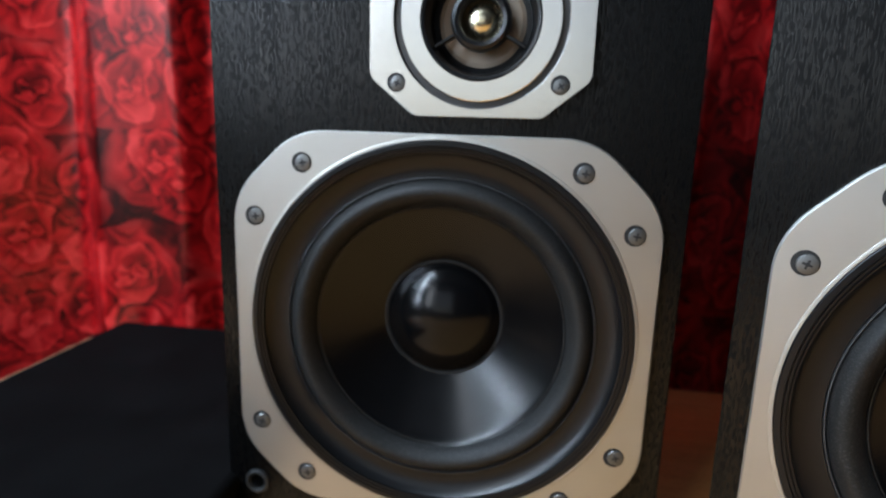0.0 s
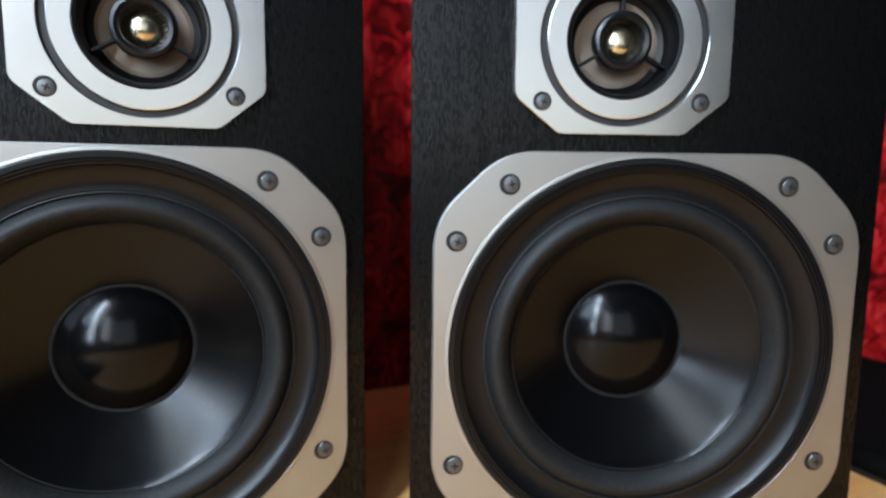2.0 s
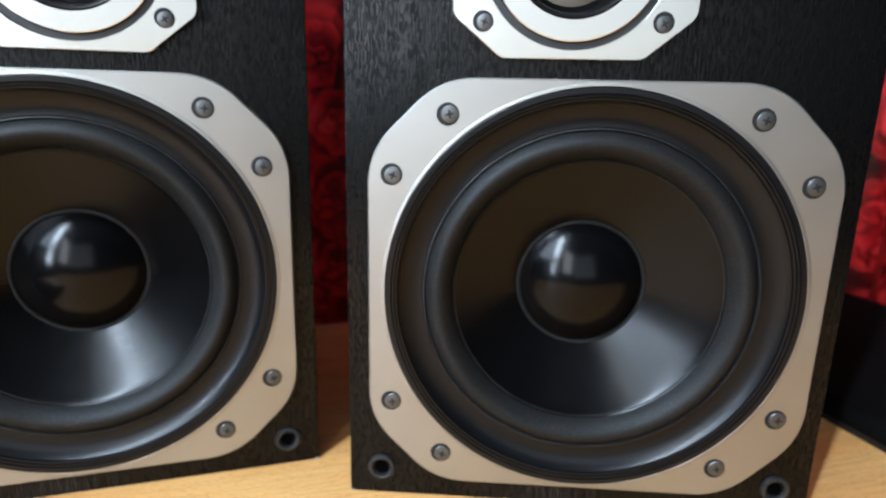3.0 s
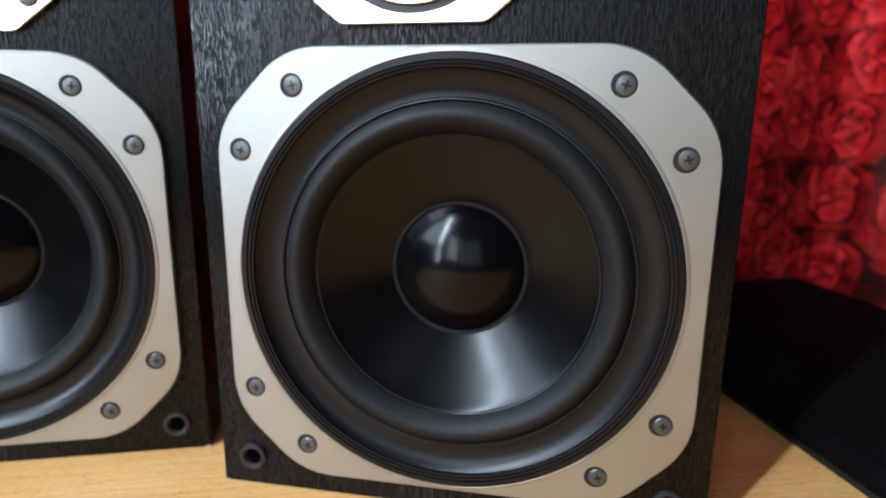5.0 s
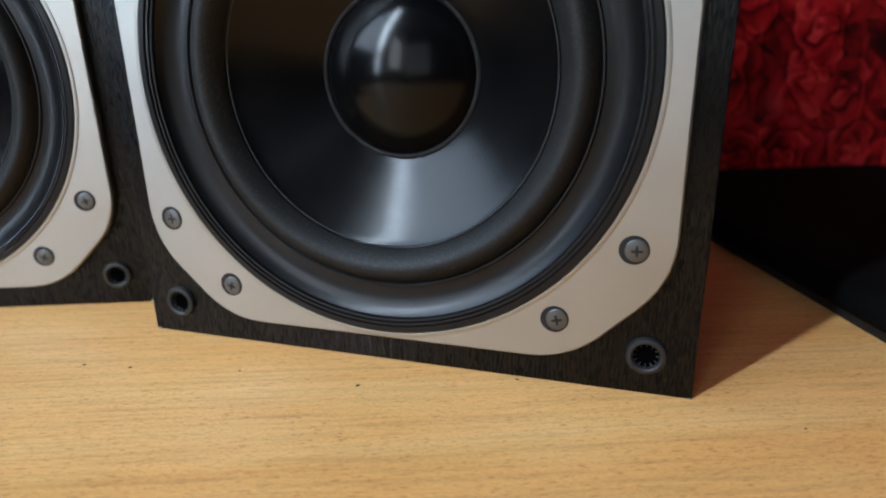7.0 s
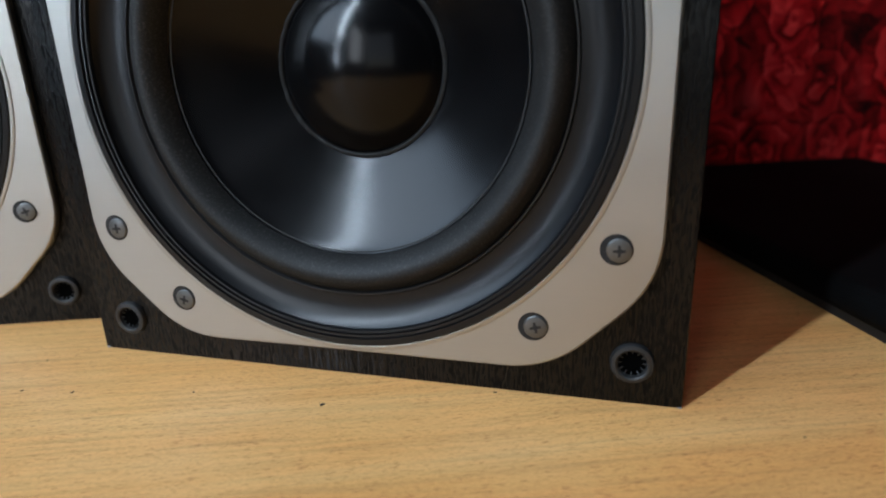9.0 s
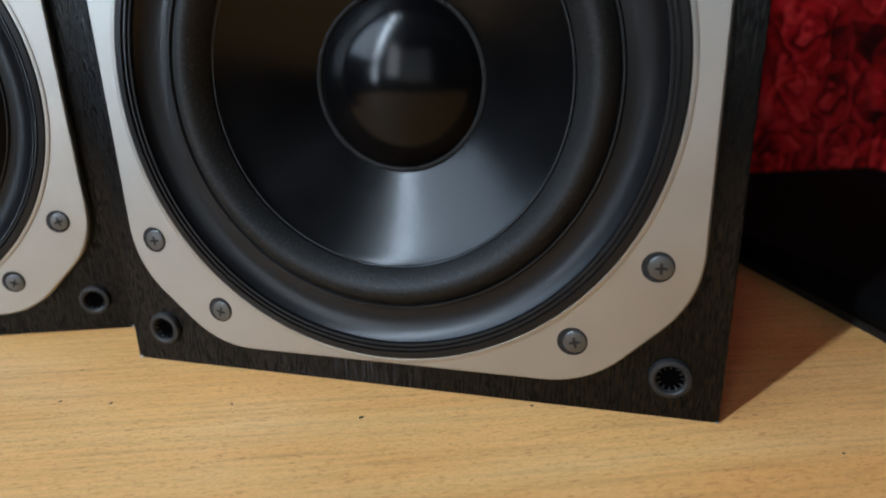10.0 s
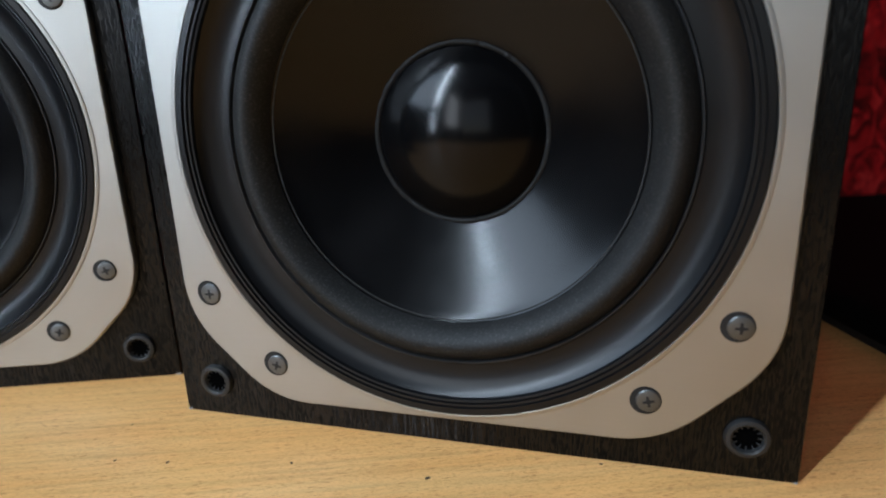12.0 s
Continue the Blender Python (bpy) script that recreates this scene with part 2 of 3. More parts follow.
CEILING_PAINT = plaster("pale_ceiling_paint", (0.14, 0.137, 0.134))
FLOOR_WOOD = plaster("brown_floor_lino", (0.06, 0.045, 0.035))

# ---- building helpers ----


def smooth_faces(bm, angle=27):
    for f in bm.faces:
        f.smooth = True
    limit = radians(angle)
    for e in bm.edges:
        if len(e.link_faces) == 2 and e.calc_face_angle(0) > limit:
            e.smooth = False


def mesh_from(name, bm, materials, flat=False):
    bmesh.ops.recalc_face_normals(bm, faces=bm.faces[:])
    if not flat:
        smooth_faces(bm)
    me = bpy.data.meshes.new(name)
    bm.to_mesh(me)
    bm.free()
    for m in materials if isinstance(materials, (list, tuple)) else [materials]:
        me.materials.append(m)
    return me


def part(name, bm, mat, parent, label="", flat=False):
    """One mesh object under a thing or under a part; bm may also be a finished mesh to share."""
    data = bm if isinstance(bm, bpy.types.Mesh) else mesh_from(name, bm, mat, flat)
    ob = new(name, data)
    ob.parent = parent
    return tagged(ob, label)


def thing(name, label, category, group="", kind="", at=None):
    ob = new(name)
    ob.empty_display_size = 0.05
    if at is not None:
        ob.matrix_basis = at
    return tagged(ob, label, category, group, kind)


def box(bm, x0, x1, y0, y1, z0, z1, bevel=0.0, seg=2, mat=0):
    v = [bm.verts.new((x, y, z)) for x in (x0, x1) for y in (y0, y1) for z in (z0, z1)]
    fs = [bm.faces.new([v[i] for i in q]) for q in ((0, 1, 3, 2), (4, 6, 7, 5), (0, 4, 5, 1), (2, 3, 7, 6), (0, 2, 6, 4), (1, 5, 7, 3))]
    for f in fs:
        f.material_index = mat
    if bevel:
        edges = list({e for f in fs for e in f.edges})
        r = bmesh.ops.bevel(bm, geom=edges, offset=bevel, segments=seg, profile=0.5, affect="EDGES")
        for f in r["faces"]:
            f.material_index = mat
    return bm


def lathe(bm, profile, cx, cz, n=96, close_last=False, mat=0, wobble=0.0):
    """Turns a profile of (radius, y) round the axis through (cx, cz) that points out of the front."""
    rings = []
    for r, y in profile:
        rings.append([bm.verts.new((cx + r * math.cos(2 * math.pi * i / n), y + wobble * noise.noise((r * 90, i * 0.9, y * 50)), cz + r * math.sin(2 * math.pi * i / n))) for i in range(n)])
    for a, b in zip(rings, rings[1:]):
        for i in range(n):
            f = bm.faces.new((a[i], a[(i + 1) % n], b[(i + 1) % n], b[i]))
            f.material_index = mat
    if close_last:
        f = bm.faces.new(rings[-1])
        f.material_index = mat
    return bm


def arc(r0, y0, r1, y1, lift, n=12):
    """A profile between two points, bulged forward by lift in its middle."""
    out = []
    for i in range(n + 1):
        k = i / n
        s = math.sin(math.pi * k)
        out.append((r0 + (r1 - r0) * k, y0 + (y1 - y0) * k - lift * s ** 0.8))
    return out


def cut_corner_outline(hw, hh, cx_in, cz_in, cx, cz, radius, per_corner=10):
    """Points round a plate whose corners are cut off and rounded: hw, hh half sizes, the cut runs from (hw, cz_in) to (cx_in, hh)."""
    base = [(hw, -cz_in), (hw, cz_in), (cx_in, hh), (-cx_in, hh), (-hw, cz_in), (-hw, -cz_in), (-cx_in, -hh), (cx_in, -hh)]
    pts = []
    for i, p in enumerate(base):
        a, b = Vector(base[i - 1]), Vector(base[(i + 1) % len(base)])
        p = Vector(p)
        d0, d1 = (a - p).normalized(), (b - p).normalized()
        half = d0.angle(d1) / 2
        cut = min(radius / math.tan(half), (a - p).length * 0.45, (b - p).length * 0.45)
        s, e = p + d0 * cut, p + d1 * cut
        for k in range(per_corner + 1):
            q = k / per_corner
            pts.append((1 - q) ** 2 * s + 2 * q * (1 - q) * p + q * q * e)
    return [(cx + q.x, cz + q.y) for q in pts]


def holed_plate(bm, outline, cx, cz, r, y_front, y_back, chamfer=0.0005, mat=0):
    """A plate with a round hole, from its outline: front, outer edge, bore and a fine chamfer."""
    n = len(outline)
    angles = [math.atan2(z - cz, x - cx) for x, z in outline]

    def ring(y, grow):
        out = []
        for (x, z) in outline:
            d = Vector((x - cx, z - cz))
            d = d * (1 + grow / d.length)
            out.append(bm.verts.new((cx + d.x, y, cz + d.y)))
        return out

    def bore(y, rad):
        return [bm.verts.new((cx + rad * math.cos(a), y, cz + rad * math.sin(a))) for a in angles]

    rings = [ring(y_back, 0), ring(y_front + chamfer, 0), ring(y_front, -chamfer), bore(y_front, r + chamfer), bore(y_front + chamfer, r), bore(y_back, r)]
    for a, b in zip(rings, rings[1:]):
        for i in range(n):
            f = bm.faces.new((a[i], a[(i + 1) % n], b[(i + 1) % n], b[i]))
            f.material_index = mat
    return bm


def dense(outline, step):
    """The outline with long sides divided, so that the bore of its plate is round."""
    out = []
    for (x0, z0), (x1, z1) in zip(outline, outline[1:] + outline[:1]):
        k = max(1, int(math.hypot(x1 - x0, z1 - z0) / step))
        out += [(x0 + (x1 - x0) * i / k, z0 + (z1 - z0) * i / k) for i in range(k)]
    return out


# ---- the setting ----
TABLE_H = 0.75
LOW = 0.0008  # the tabletop lies this far below the zero of height


def slab(name, x0, x1, y0, y1, z0, z1, mat, label, category):
    bm = bmesh.new()
    box(bm, x0, x1, y0, y1, z0, z1)
    ob = new(name, mesh_from(name, bm, mat, True))
    return tagged(ob, label, category, kind="structure")


FL = -TABLE_H
slab("floor", -1.05, 3.7, -2.9, 0.85, FL - 0.1, FL, FLOOR_WOOD, "plain brown floor under the table", "floor")
slab("ceiling", -1.05, 3.7, -2.9, 0.85, 2.40, 2.50, CEILING_PAINT, "plain pale painted ceiling", "ceiling")
slab("wall_north", -0.93, 3.6, 0.65, 0.75, FL, 2.40, WALL_PAINT, "dark grey wall behind the rose curtain", "wall")
bm = bmesh.new()
for x0, x1, z0, z1 in ((0.42, 3.6, FL, 2.40), (-0.93, 0.42, FL, 0.10), (-0.93, 0.42, 1.70, 2.40)):
    box(bm, x0, x1, -2.8, -2.7, z0, z1)
tagged(new("wall_south", mesh_from("wall_south", bm, WALL_PAINT, True)), "dark grey wall with a wide window opening behind the camera", "wall", kind="structure")
slab("wall_east", 3.6, 3.7, -2.8, 0.75, FL, 2.40, WALL_PAINT, "plain dark grey side wall", "wall")

bm = bmesh.new()
OPENINGS = ((-2.28, -1.44, 0.30, 1.54), (-1.035, -0.875, 0.08, 2.28), (-0.83, 0.11, 0.60, 1.84))
ys = sorted({-2.8, 0.75, *(v for o in OPENINGS for v in o[:2])})
zs = sorted({FL, 2.40, *(v for o in OPENINGS for v in o[2:])})
for y0, y1 in zip(ys, ys[1:]):
    for z0, z1 in zip(zs, zs[1:]):
        ym, zm = (y0 + y1) / 2, (z0 + z1) / 2
        if not any(o[0] < ym < o[1] and o[2] < zm < o[3] for o in OPENINGS):
            box(bm, -1.05, -0.93, y0, y1, z0, z1)
tagged(new("wall_west", mesh_from("wall_west", bm, WALL_PAINT, True)), "dark grey wall with one tall and two wide window openings", "wall", kind="structure")


FOLDS = [(-0.97, 0.300), (-0.84, 0.262), (-0.78, 0.300), (-0.68, 0.250), (-0.60, 0.185), (-0.452, 0.290), (-0.405, 0.252), (-0.318, 0.2665), (-0.296, 0.302),
         (-0.20, 0.305), (-0.10, 0.270), (-0.04, 0.305), (0.05, 0.275), (0.10, 0.302), (0.20, 0.270), (0.26, 0.300), (0.36, 0.272), (0.42, 0.305), (0.52, 0.315), (0.60, 0.290),
         (0.70, 0.295), (0.82, 0.318), (0.86, 0.305), (0.93, 0.272), (0.99, 0.305), (1.10, 0.270), (1.18, 0.300), (1.30, 0.270), (1.40, 0.305), (1.55, 0.270), (1.65, 0.300), (1.90, 0.270)]


def fold_depth(x):
    """How far back the cloth hangs at x: slow slopes that face the window and short returns."""
    for (xa, ya), (xb, yb) in zip(FOLDS, FOLDS[1:]):
        if xa <= x <= xb:
            k = (x - xa) / (xb - xa)
            soft = 0.5 - 0.5 * math.cos(math.pi * k)
            return ya + (yb - ya) * (0.55 * k + 0.45 * soft)
    return FOLDS[-1][1]


def rose_curtain():
    """One long curtain in soft uneven folds behind the table."""
    x0, x1, z0, z1 = -0.92, 1.85, -0.70, 1.62
    nx, nz = 560, 60
    verts, uvs, faces = [], [], []
    run, last = 0.0, None
    for i in range(nx + 1):
        x = x0 + (x1 - x0) * i / nx
        y = fold_depth(x)
        if last is not None:
            run += math.hypot(x - last[0], y - last[1])
        last = (x, y)
        for j in range(nz + 1):
            k = j / nz
            z = z0 + (z1 - z0) * k
            sway = 0.004 * noise.noise((x * 6, z * 3, 0.0))
            verts.append((x + sway, y + 0.006 * noise.noise((x * 9, z * 4, 3.0)), z))
            uvs.append((run, z))
    for i in range(nx):
        for j in range(nz):
            a = i * (nz + 1) + j
            faces.append((a, a + nz + 1, a + nz + 2, a + 1))
    me = bpy.data.meshes.new("rose_curtain")
    me.from_pydata(verts, [], faces)
    layer = me.uv_layers.new(name="UVMap")
    for loop in me.loops:
        layer.data[loop.index].uv = uvs[loop.vertex_index]
    for p in me.polygons:
        p.use_smooth = True
    me.materials.append(ROSES)
    ob = new("curtain", me)
    sol = ob.modifiers.new("thickness", "SOLIDIFY")
    sol.thickness = 0.0012
    return tagged(ob, "red satin curtain printed with crowded roses, hanging in folds", "curtain")


rose_curtain()


def table():
    t = thing("table", "pale beech veneer table with a worn, lightly scratched top", "table", at=pose(0, 0, FL - LOW))
    h = TABLE_H
    x0, x1, y0, y1 = -0.416, 0.752, -0.72, 0.240
    bm = bmesh.new()
    box(bm, x0 + 0.003, x1 - 0.003, y0 + 0.003, y1 - 0.003, h - 0.025, h, 0.0006, 1)
    part("tabletop", bm, BEECH, t)
    for nm, q in (("edge_band", (x0, x0 + 0.003, y0 + 0.003, y1 - 0.003)), ("edge_band", (x1 - 0.003, x1, y0 + 0.003, y1 - 0.003)), ("edge_band", (x0, x1, y0, y0 + 0.003)), ("edge_band", (x0, x1, y1 - 0.003, y1))):
        bm = bmesh.new()
        box(bm, *q, h - 0.025, h - 0.0003, 0.0008, 1)
        part(nm, bm, EDGE, t, "pale worn edge band")
    for lx in (x0 + 0.06, x1 - 0.06):
        for ly in (y0 + 0.06, y1 - 0.06):
            bm = bmesh.new()
            box(bm, lx - 0.025, lx + 0.025, ly - 0.025, ly + 0.025, 0.0, h - 0.025, 0.003)
            part("leg", bm, EDGE, t)
    bm = bmesh.new()
    box(bm, x0 + 0.085, x1 - 0.085, y1 - 0.07, y1 - 0.05, h - 0.12, h - 0.025, 0.002)
    part("apron", bm, EDGE, t)


table()

# ---- loudspeakers ----
W2, HIGH, DEEP = 0.1275, 0.42, 0.205
WZ = 0.1217
WOOFER_SCREWS = [(sx * a, WZ + sz * b) for sx in (-1, 1) for sz in (-1, 1) for a, b in ((0.0747, 0.0924), (0.1025, 0.0619))]


def screw_mesh(r):
    """A pan-head screw; its counterbore's shade is a dark off-centre disc, its cross recess painted dark."""
    bm = bmesh.new()
    # flat disc shifted aside: the crescent of shade beside the head, put into colour
    lathe(bm, [(r * 1.24, 0.0), (r * 1.24, -0.00012), (r * 0.6, -0.00014)], -r * 0.20, r * 0.04, 28, mat=1)
    lathe(bm, [(r * 0.98, -0.0001), (r * 0.98, -0.0004), (r * 0.90, -0.0008), (r * 0.6, -0.0011), (r * 0.3, -0.0012), (0.00008, -0.0012)], 0, 0, 28, True)
    for w, l in ((r * 0.10, r * 0.46), (r * 0.46, r * 0.10)):
        box(bm, -w, w, -0.0013, -0.0008, -l, l, mat=1)
    lathe(bm, [(r * 0.22, -0.0012), (r * 0.20, -0.00134), (0.0001, -0.00134)], 0, 0, 12, True, mat=1)
    return mesh_from("screw", bm, [SCREW_METAL, DARK])


SCREW_BIG, SCREW_SMALL = screw_mesh(0.0045), screw_mesh(0.0039)


def socket_mesh():
    """A ribbed plastic socket for the grille's peg; a flat black disc paints the dark of its hole."""
    bm = bmesh.new()
    lathe(bm, [(0.0078, 0.0), (0.0078, -0.0010), (0.0073, -0.0020), (0.0060, -0.0023), (0.0053, -0.0019), (0.0050, -0.0004)], 0, 0, 40)
    for i in range(12):
        a = 2 * math.pi * i / 12
        c, t = math.cos(a), math.sin(a)
        v = []
        for r, y in ((0.0052, -0.0014), (0.0036, -0.0006), (0.0036, -0.0003), (0.0052, -0.0003)):
            for w in (-0.00016, 0.00016):
                v.append(bm.verts.new((r * c - w * t, y, r * t + w * c)))
        for q in ((0, 1, 3, 2), (2, 3, 5, 4), (0, 2, 4, 6), (1, 7, 5, 3)):
            bm.faces.new([v[k] for k in q])
    lathe(bm, [(0.0053, -0.0003), (0.0001, -0.0003)], 0, 0, 20, True, mat=1)
    return mesh_from("socket", bm, [SOCKET, HOLE_SHADE])


SOCKET_MESH = socket_mesh()


def cabinet_mesh(tx, tz):
    """The box: a baffle with two bores, fine chamfers and closed sides."""
    bm = bmesh.new()
    c = 0.0004
    split = 0.2365

    def rect(x0, x1, z0, z1):
        return dense([(x1, z0), (x1, z1), (x0, z1), (x0, z0)], 0.006)

    def baffle(x0, x1, z0, z1, cx, cz, r):
        o = rect(x0, x1, z0, z1)
        outer = [bm.verts.new((x, 0, z)) for x, z in o]
        inner, deep = [], []
        for x, z in o:
            a = math.atan2(z - cz, x - cx)
            inner.append(bm.verts.new((cx + r * math.cos(a), 0, cz + r * math.sin(a))))
            deep.append(bm.verts.new((cx + r * math.cos(a), 0.02, cz + r * math.sin(a))))
        n = len(o)
        for a, b in ((outer, inner), (inner, deep)):
            for i in range(n):
                bm.faces.new((a[i], a[(i + 1) % n], b[(i + 1) % n], b[i]))

    baffle(-W2 + c, W2 - c, c - LOW, split, 0, WZ, 0.100)
    baffle(-W2 + c, W2 - c, split, HIGH - c, tx, tz, 0.040)
    bmesh.ops.remove_doubles(bm, verts=bm.verts[:], dist=1e-5)
    f = [bm.verts.new(p) for p in ((-W2 + c, 0, c - LOW), (W2 - c, 0, c - LOW), (W2 - c, 0, HIGH - c), (-W2 + c, 0, HIGH - c))]
    m = [bm.verts.new(p) for p in ((-W2, c, -LOW), (W2, c, -LOW), (W2, c, HIGH), (-W2, c, HIGH))]
    k = [bm.verts.new(p) for p in ((-W2, DEEP, -LOW), (W2, DEEP, -LOW), (W2, DEEP, HIGH), (-W2, DEEP, HIGH))]
    for a, b in ((f, m), (m, k)):
        for i in range(4):
            q = bm.faces.new((a[i], a[(i + 1) % 4], b[(i + 1) % 4], b[i]))
    bm.faces.new(k)
    for q in bm.faces:
        q.smooth = False
    return mesh_from("cabinet", bm, ASH, True)


def loudspeaker(side, at, label):
    """side: 1 where the small driver sits left of the middle, -1 where it sits right."""
    tx, tz = -0.0181 * side, 0.2885
    s = thing("loudspeaker", label, "loudspeaker", "pair of loudspeakers", at=at)
    part("cabinet", cabinet_mesh(tx, tz), None, s, "black wood-grain vinyl cabinet")

    # large driver
    out = dense(cut_corner_outline(0.1162, 0.1098, 0.0795, 0.0735, 0.0006 * (side + 1) / 2, WZ, 0.042), 0.004)
    bm = bmesh.new()
    holed_plate(bm, out, 0, WZ, 0.1068, -0.0042, 0.0, 0.0008)
    plate = part("woofer_plate", bm, WOOFER_METAL, s, "satin champagne aluminium plate with cut corners")
    bm = bmesh.new()
    lathe(bm, [(0.1087, -0.0041), (0.1086, -0.00455), (0.1085, -0.0046), (0.1070, -0.0046), (0.1069, -0.0045), (0.1069, -0.0036)], 0, WZ, 128)
    part("rim", bm, WOOFER_METAL, plate)
    for i, (x, z) in enumerate(WOOFER_SCREWS):
        o = part("screw", SCREW_BIG, None, plate)
        o.matrix_basis = pose(x, -0.0042, z, 0, 19 * math.sin(2.3 * i + side), 0)
    bm = bmesh.new()
    lathe(bm, [(0.1068, 0.0), (0.1066, -0.0047), (0.1062, -0.0050), (0.1038, -0.0050), (0.1035, -0.0040), (0.1031, -0.0039), (0.1029, -0.0046),
               (0.1021, -0.0045), (0.1019, -0.0034), (0.1015, -0.0033), (0.1013, -0.0041), (0.1005, -0.0039), (0.1002, -0.0025),
               (0.0990, -0.0011), (0.0965, 0.0005), (0.0935, 0.0016), (0.0905, 0.0021), (0.0878, 0.0019), (0.0866, 0.0055)], 0, WZ, 128)
    part("woofer_frame", bm, FRAME_BLACK, s, "glossy black moulded ring")
    bm = bmesh.new()
    roll = [(0.0872, 0.0048)] + arc(0.0866, 0.0036, 0.0716, 0.0056, 0.0074, 16) + [(0.0704, 0.0060)]
    lathe(bm, roll, 0, WZ, 128)
    part("surround", bm, RUBBER, s, "soft black half-roll surround")
    bm = bmesh.new()
    lathe(bm, [(0.0874, 0.0028), (0.0871, 0.0010), (0.0867, 0.0009), (0.0864, 0.0030)], 0, WZ, 128, wobble=0.0004)
    part("surround_edge", bm, RING_GREY, s, "thin grey edge of the surround")
    bm = bmesh.new()
    prof = [(0.0715, 0.0052), (0.0708, 0.0060)]
    for i in range(1, 15):
        k = i / 14
        prof.append((0.0708 + (0.0352 - 0.0708) * k, 0.0060 + (0.0285 - 0.0060) * (k ** 0.94)))
    lathe(bm, prof, 0, WZ, 128)
    cone = part("cone", bm, CONE, s, "smooth glossy black cone")
    bm = bmesh.new()
    lathe(bm, [(0.0364, 0.0282), (0.0360, 0.0275), (0.0352, 0.0273), (0.0345, 0.0276), (0.0341, 0.0284)], 0, WZ, 128, wobble=0.0007)
    part("glue_bead", bm, GLUE, cone, "thin uneven bead of grey glue")
    bm = bmesh.new()
    R, rise = 0.0341, 0.0135
    ball = (R * R + rise * rise) / (2 * rise)
    prof = []
    for i in range(17):
        r = R * (1 - i / 16) + 0.0001
        prof.append((r, 0.0280 - (math.sqrt(ball * ball - r * r) - (ball - rise))))
    lathe(bm, prof, 0, WZ, 96, True)
    part("dust_cap", bm, CAP, cone, "glossy black domed cap")

    # small driver
    out = dense(cut_corner_outline(0.0564, 0.0480, 0.0330, 0.0290, tx, tz, 0.008), 0.003)
    bm = bmesh.new()
    holed_plate(bm, out, tx, tz, 0.0437, -0.0042, 0.0, 0.0004)
    plate = part("tweeter_plate", bm, TWEETER_METAL, s, "polished brushed aluminium plate with cut corners")
    for i, (ax, az) in enumerate(((-1, -1), (1, -1), (-1, 1), (1, 1))):
        o = part("screw", SCREW_SMALL, None, plate)
        o.matrix_basis = pose(tx + ax * 0.0413, -0.0042, tz + az * 0.0320, 0, 37 * i + 20, 0)
    bm = bmesh.new()
    lathe(bm, [(0.0437, -0.0036), (0.0433, -0.0022), (0.0405, -0.0022), (0.0402, -0.0036)], tx, tz, 96)
    part("groove_ring", bm, RING_GREY, s, "dark grey recessed ring")
    bm = bmesh.new()
    lathe(bm, [(0.0402, -0.0022), (0.0402, -0.0040), (0.0398, -0.0043), (0.0304, -0.0043), (0.0300, -0.0038), (0.0300, 0.0)], tx, tz, 96)
    part("inner_ring", bm, TWEETER_METAL, s, "polished aluminium ring")
    bm = bmesh.new()
    lathe(bm, [(0.0301, -0.0030), (0.0294, -0.0045), (0.0282, -0.0042), (0.0272, -0.0010), (0.0262, 0.0050), (0.0256, 0.0100), (0.0225, 0.0112), (0.0222, 0.0150)], tx, tz, 96)
    part("horn", bm, FRAME_BLACK, s, "black moulded throat")
    bm = bmesh.new()
    lathe(bm, [(0.0240, 0.0118), (0.0205, 0.0102), (0.0160, 0.0110), (0.0110, 0.0135), (0.0060, 0.0150), (0.0002, 0.0155)], tx, tz, 64, True)
    part("diaphragm", bm, TAN, s, "tan felt disc")
    bm = bmesh.new()
    lathe(bm, [(0.0108, 0.0100), (0.0112, 0.0020), (0.0106, -0.0008), (0.0112, -0.0020), (0.0130, -0.0026), (0.0147, -0.0018), (0.0155, 0.0006), (0.0154, 0.0040), (0.0146, 0.0060), (0.0120, 0.0070)], tx, tz, 72)
    part("phase_ring", bm, FRAME_BLACK, s, "black ring held on three spokes")
    for a in (90, 210, 330):
        bm = bmesh.new()
        box(bm, 0.0146, 0.0266, -0.0010, 0.0038, -0.0010, 0.0010, 0.0004, 1)
        box(bm, 0.0150, 0.0264, -0.0018, -0.0008, -0.0004, 0.0004)
        bmesh.ops.rotate(bm, cent=(0, 0, 0), matrix=Matrix.Rotation(-radians(a), 3, "Y"), verts=bm.verts[:])
        bmesh.ops.translate(bm, vec=(tx, 0.0012, tz), verts=bm.verts[:])
        part("spoke", bm, FRAME_BLACK, s)
    bm = bmesh.new()
    prof = [(0.0107, 0.0075), (0.0098, 0.0072)]
    for i in range(11):
        a = radians(90 * i / 10)
        prof.append((0.0086 * math.cos(a) + 0.0001, 0.0066 - 0.0062 * math.sin(a)))
    lathe(bm, prof, tx, tz, 64, True)
    part("tweeter_dome", bm, GOLD, s, "shiny gold-coloured dome")

    # sockets for the grille
    for sx in (-1, 1):
        o = part("grille_socket", SOCKET_MESH, None, s, "grey-black ribbed plastic socket")
        o.matrix_basis = pose(sx * 0.1092, 0, 0.0162)
    return s


left = loudspeaker(-1, pose(0, 0, 0), "black wood-grain two-way loudspeaker with aluminium driver plates, facing straight ahead")
right = loudspeaker(1, pose(0.2625, -0.0802, 0, 0, 0, -20.0), "black wood-grain two-way loudspeaker with aluminium driver plates, turned inwards")

bm = bmesh.new()
box(bm, 0.046, 0.112, -0.0012, 0.0, 0.3190, 0.3330, 0.0005, 1)
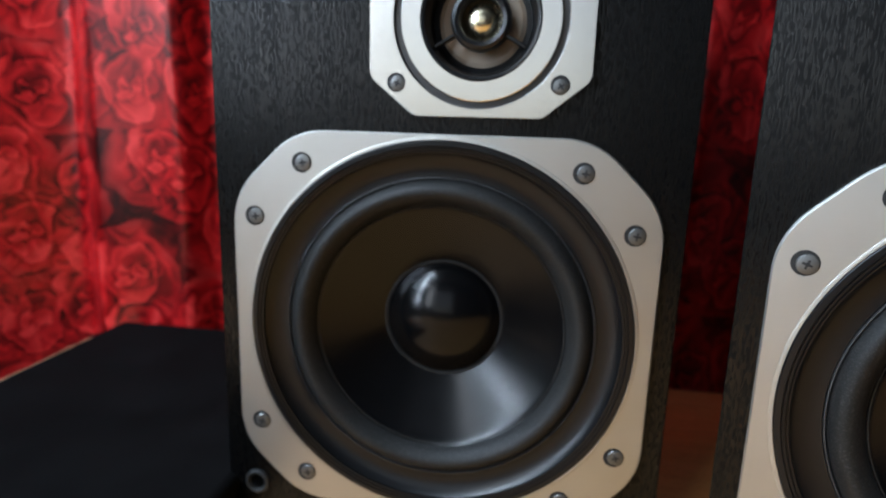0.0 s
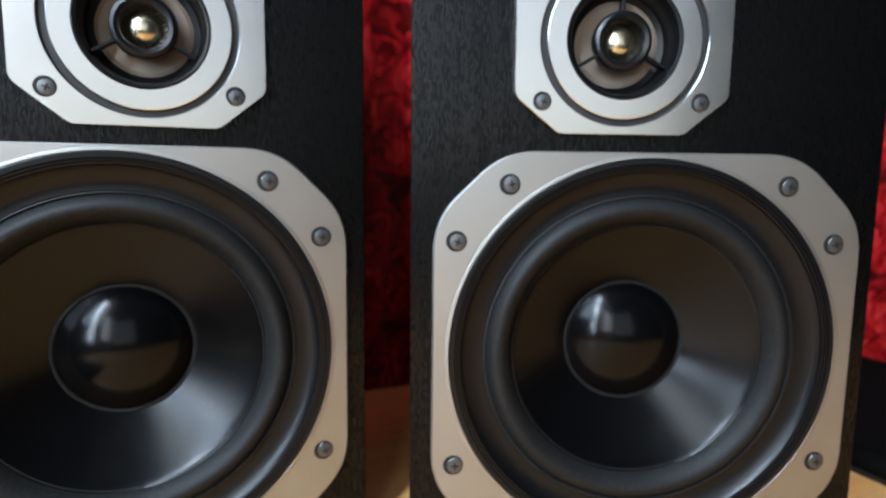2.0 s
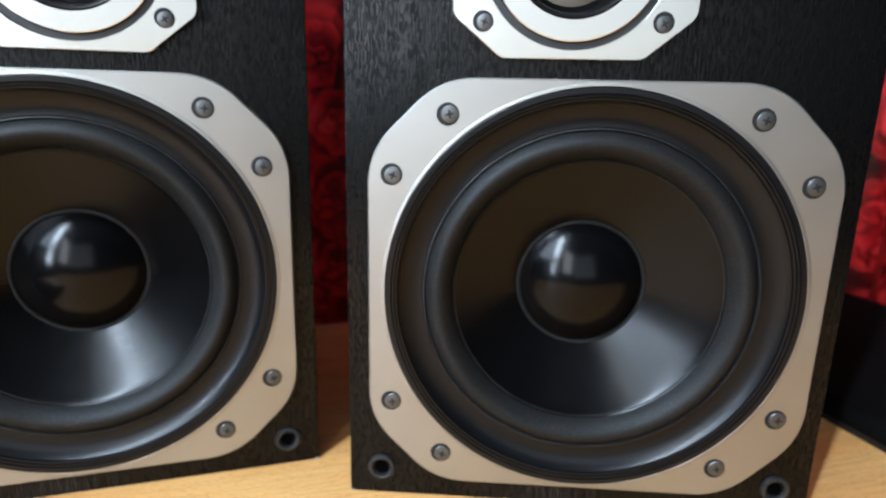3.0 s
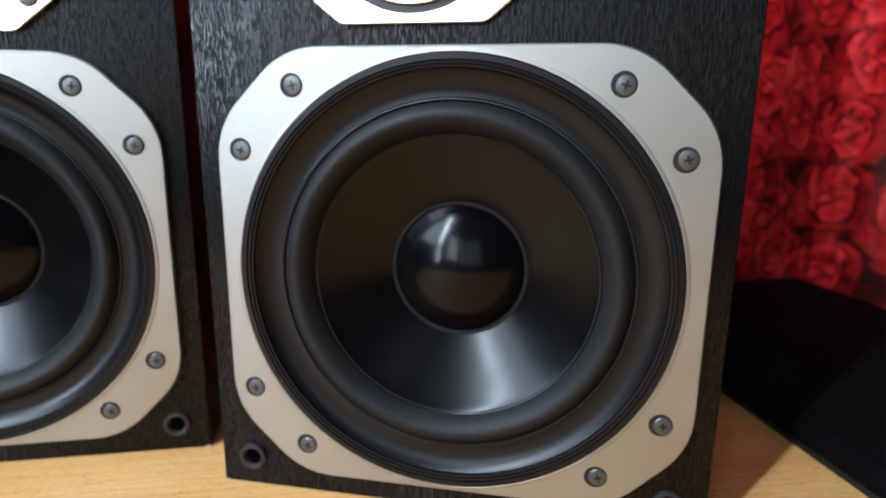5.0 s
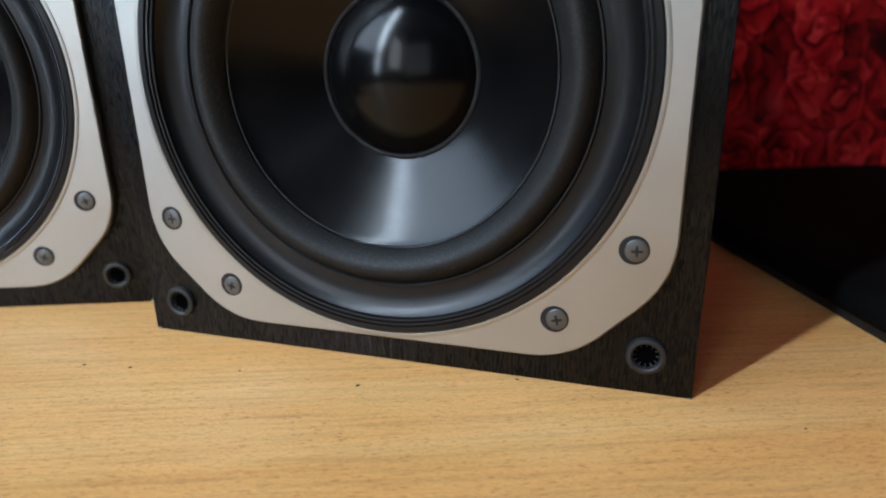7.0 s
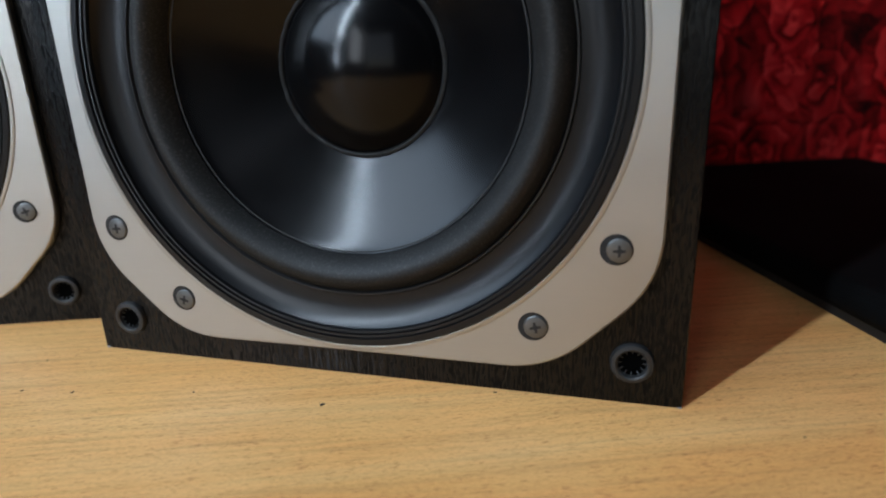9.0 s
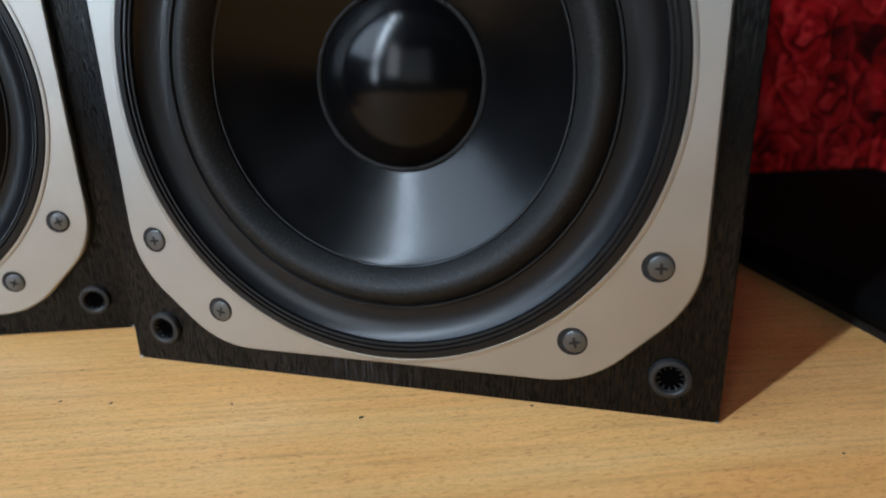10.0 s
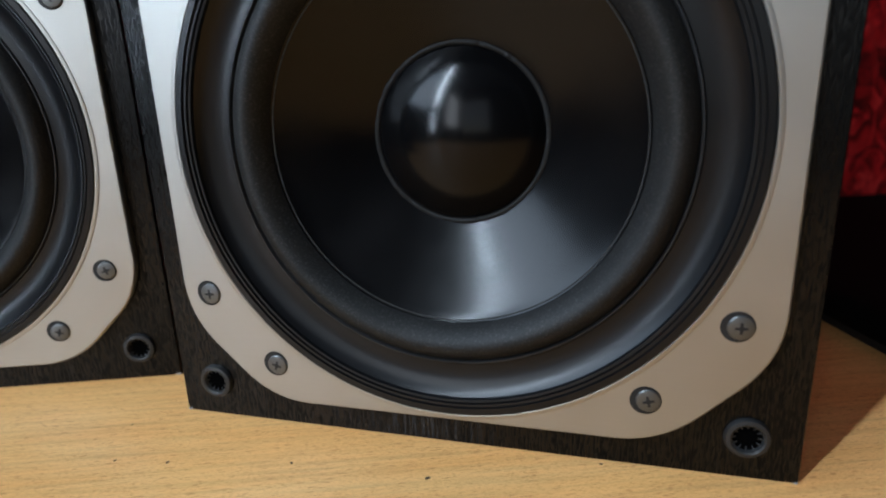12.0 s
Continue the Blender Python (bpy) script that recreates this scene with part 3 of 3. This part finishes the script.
part("badge", bm, BADGE_GOLD, right, "small dull gold badge")


def grille(at, label):
    """A removed grille lying face up: a board with cloth stretched over its rounded rim."""
    g = thing("loudspeaker_grille", label, "speaker grille", "removed grilles", at=at)
    w, l = 0.1285, 0.2080
    bm = bmesh.new()
    box(bm, -w + 0.004, w - 0.004, -l + 0.004, l - 0.004, 0.0, 0.007, 0.001, 1)
    part("board", bm, DARK, g, "thin black board")
    bm = bmesh.new()
    box(bm, -w, w, -l, l, 0.004, 0.021, 0.0075, 5)
    part("cloth", bm, CLOTH, g, "black woven grille cloth")
    return g


grille(pose(0.6125, 0.036, -LOW, 0, 0, 1.0), "black cloth loudspeaker grille lying flat on the table")
grille(pose(-0.2500, 0.034, -LOW), "black cloth loudspeaker grille lying flat at the table's edge")


def crumb(x, y, size, turn):
    """A tiny dark flake on the table."""
    bm = bmesh.new()
    box(bm, -size, size, -size * 0.55, size * 0.55, 0.0, size * 0.5, size * 0.2, 2)
    for v in bm.verts:
        v.co += Vector((noise.noise(v.co * 3000), noise.noise(v.co * 2500 + Vector((5, 0, 0))), 0.0)) * size * 0.3
    ob = new("crumb", mesh_from("crumb", bm, CRUMB))
    ob.matrix_basis = pose(x, y, -LOW, 0, 0, turn)
    return tagged(ob, "tiny dark brown crumb lying on the beech tabletop", "crumb", "crumbs on the table")


CRUMB = plain("dark_brown_crumb", (0.05, 0.028, 0.014), 0.7)
for cx, cy, size, turn in ((0.2506, -0.1024, 0.0009, 20), (0.1473, -0.0783, 0.0007, 70), (0.1976, -0.0856, 0.0006, 110), (0.1250, -0.0739, 0.0006, 40),
                           (0.3173, -0.1030, 0.0006, 150), (0.4141, -0.1456, 0.0005, 95), (0.1208, -0.0464, 0.0005, 30)):
    crumb(cx, cy, size, turn)

# worn pale chips at the lower corners of the cabinets
CHIP = plain("bare_chipped_board", (0.36, 0.34, 0.32), 0.8, grain=0.5, grain_scale=2000.0)
for box_ob, x, size in ((right, -W2 + 0.0012, 0.0011), (left, W2 - 0.0014, 0.0014), (right, W2 - 0.0008, 0.0007)):
    bm = bmesh.new()
    box(bm, x - size, x + size, -0.0003, 0.0012, -LOW, size * 0.9 - LOW, size * 0.25, 1)
    part("chipped_corner", bm, CHIP, box_ob, "pale chip in the worn corner")
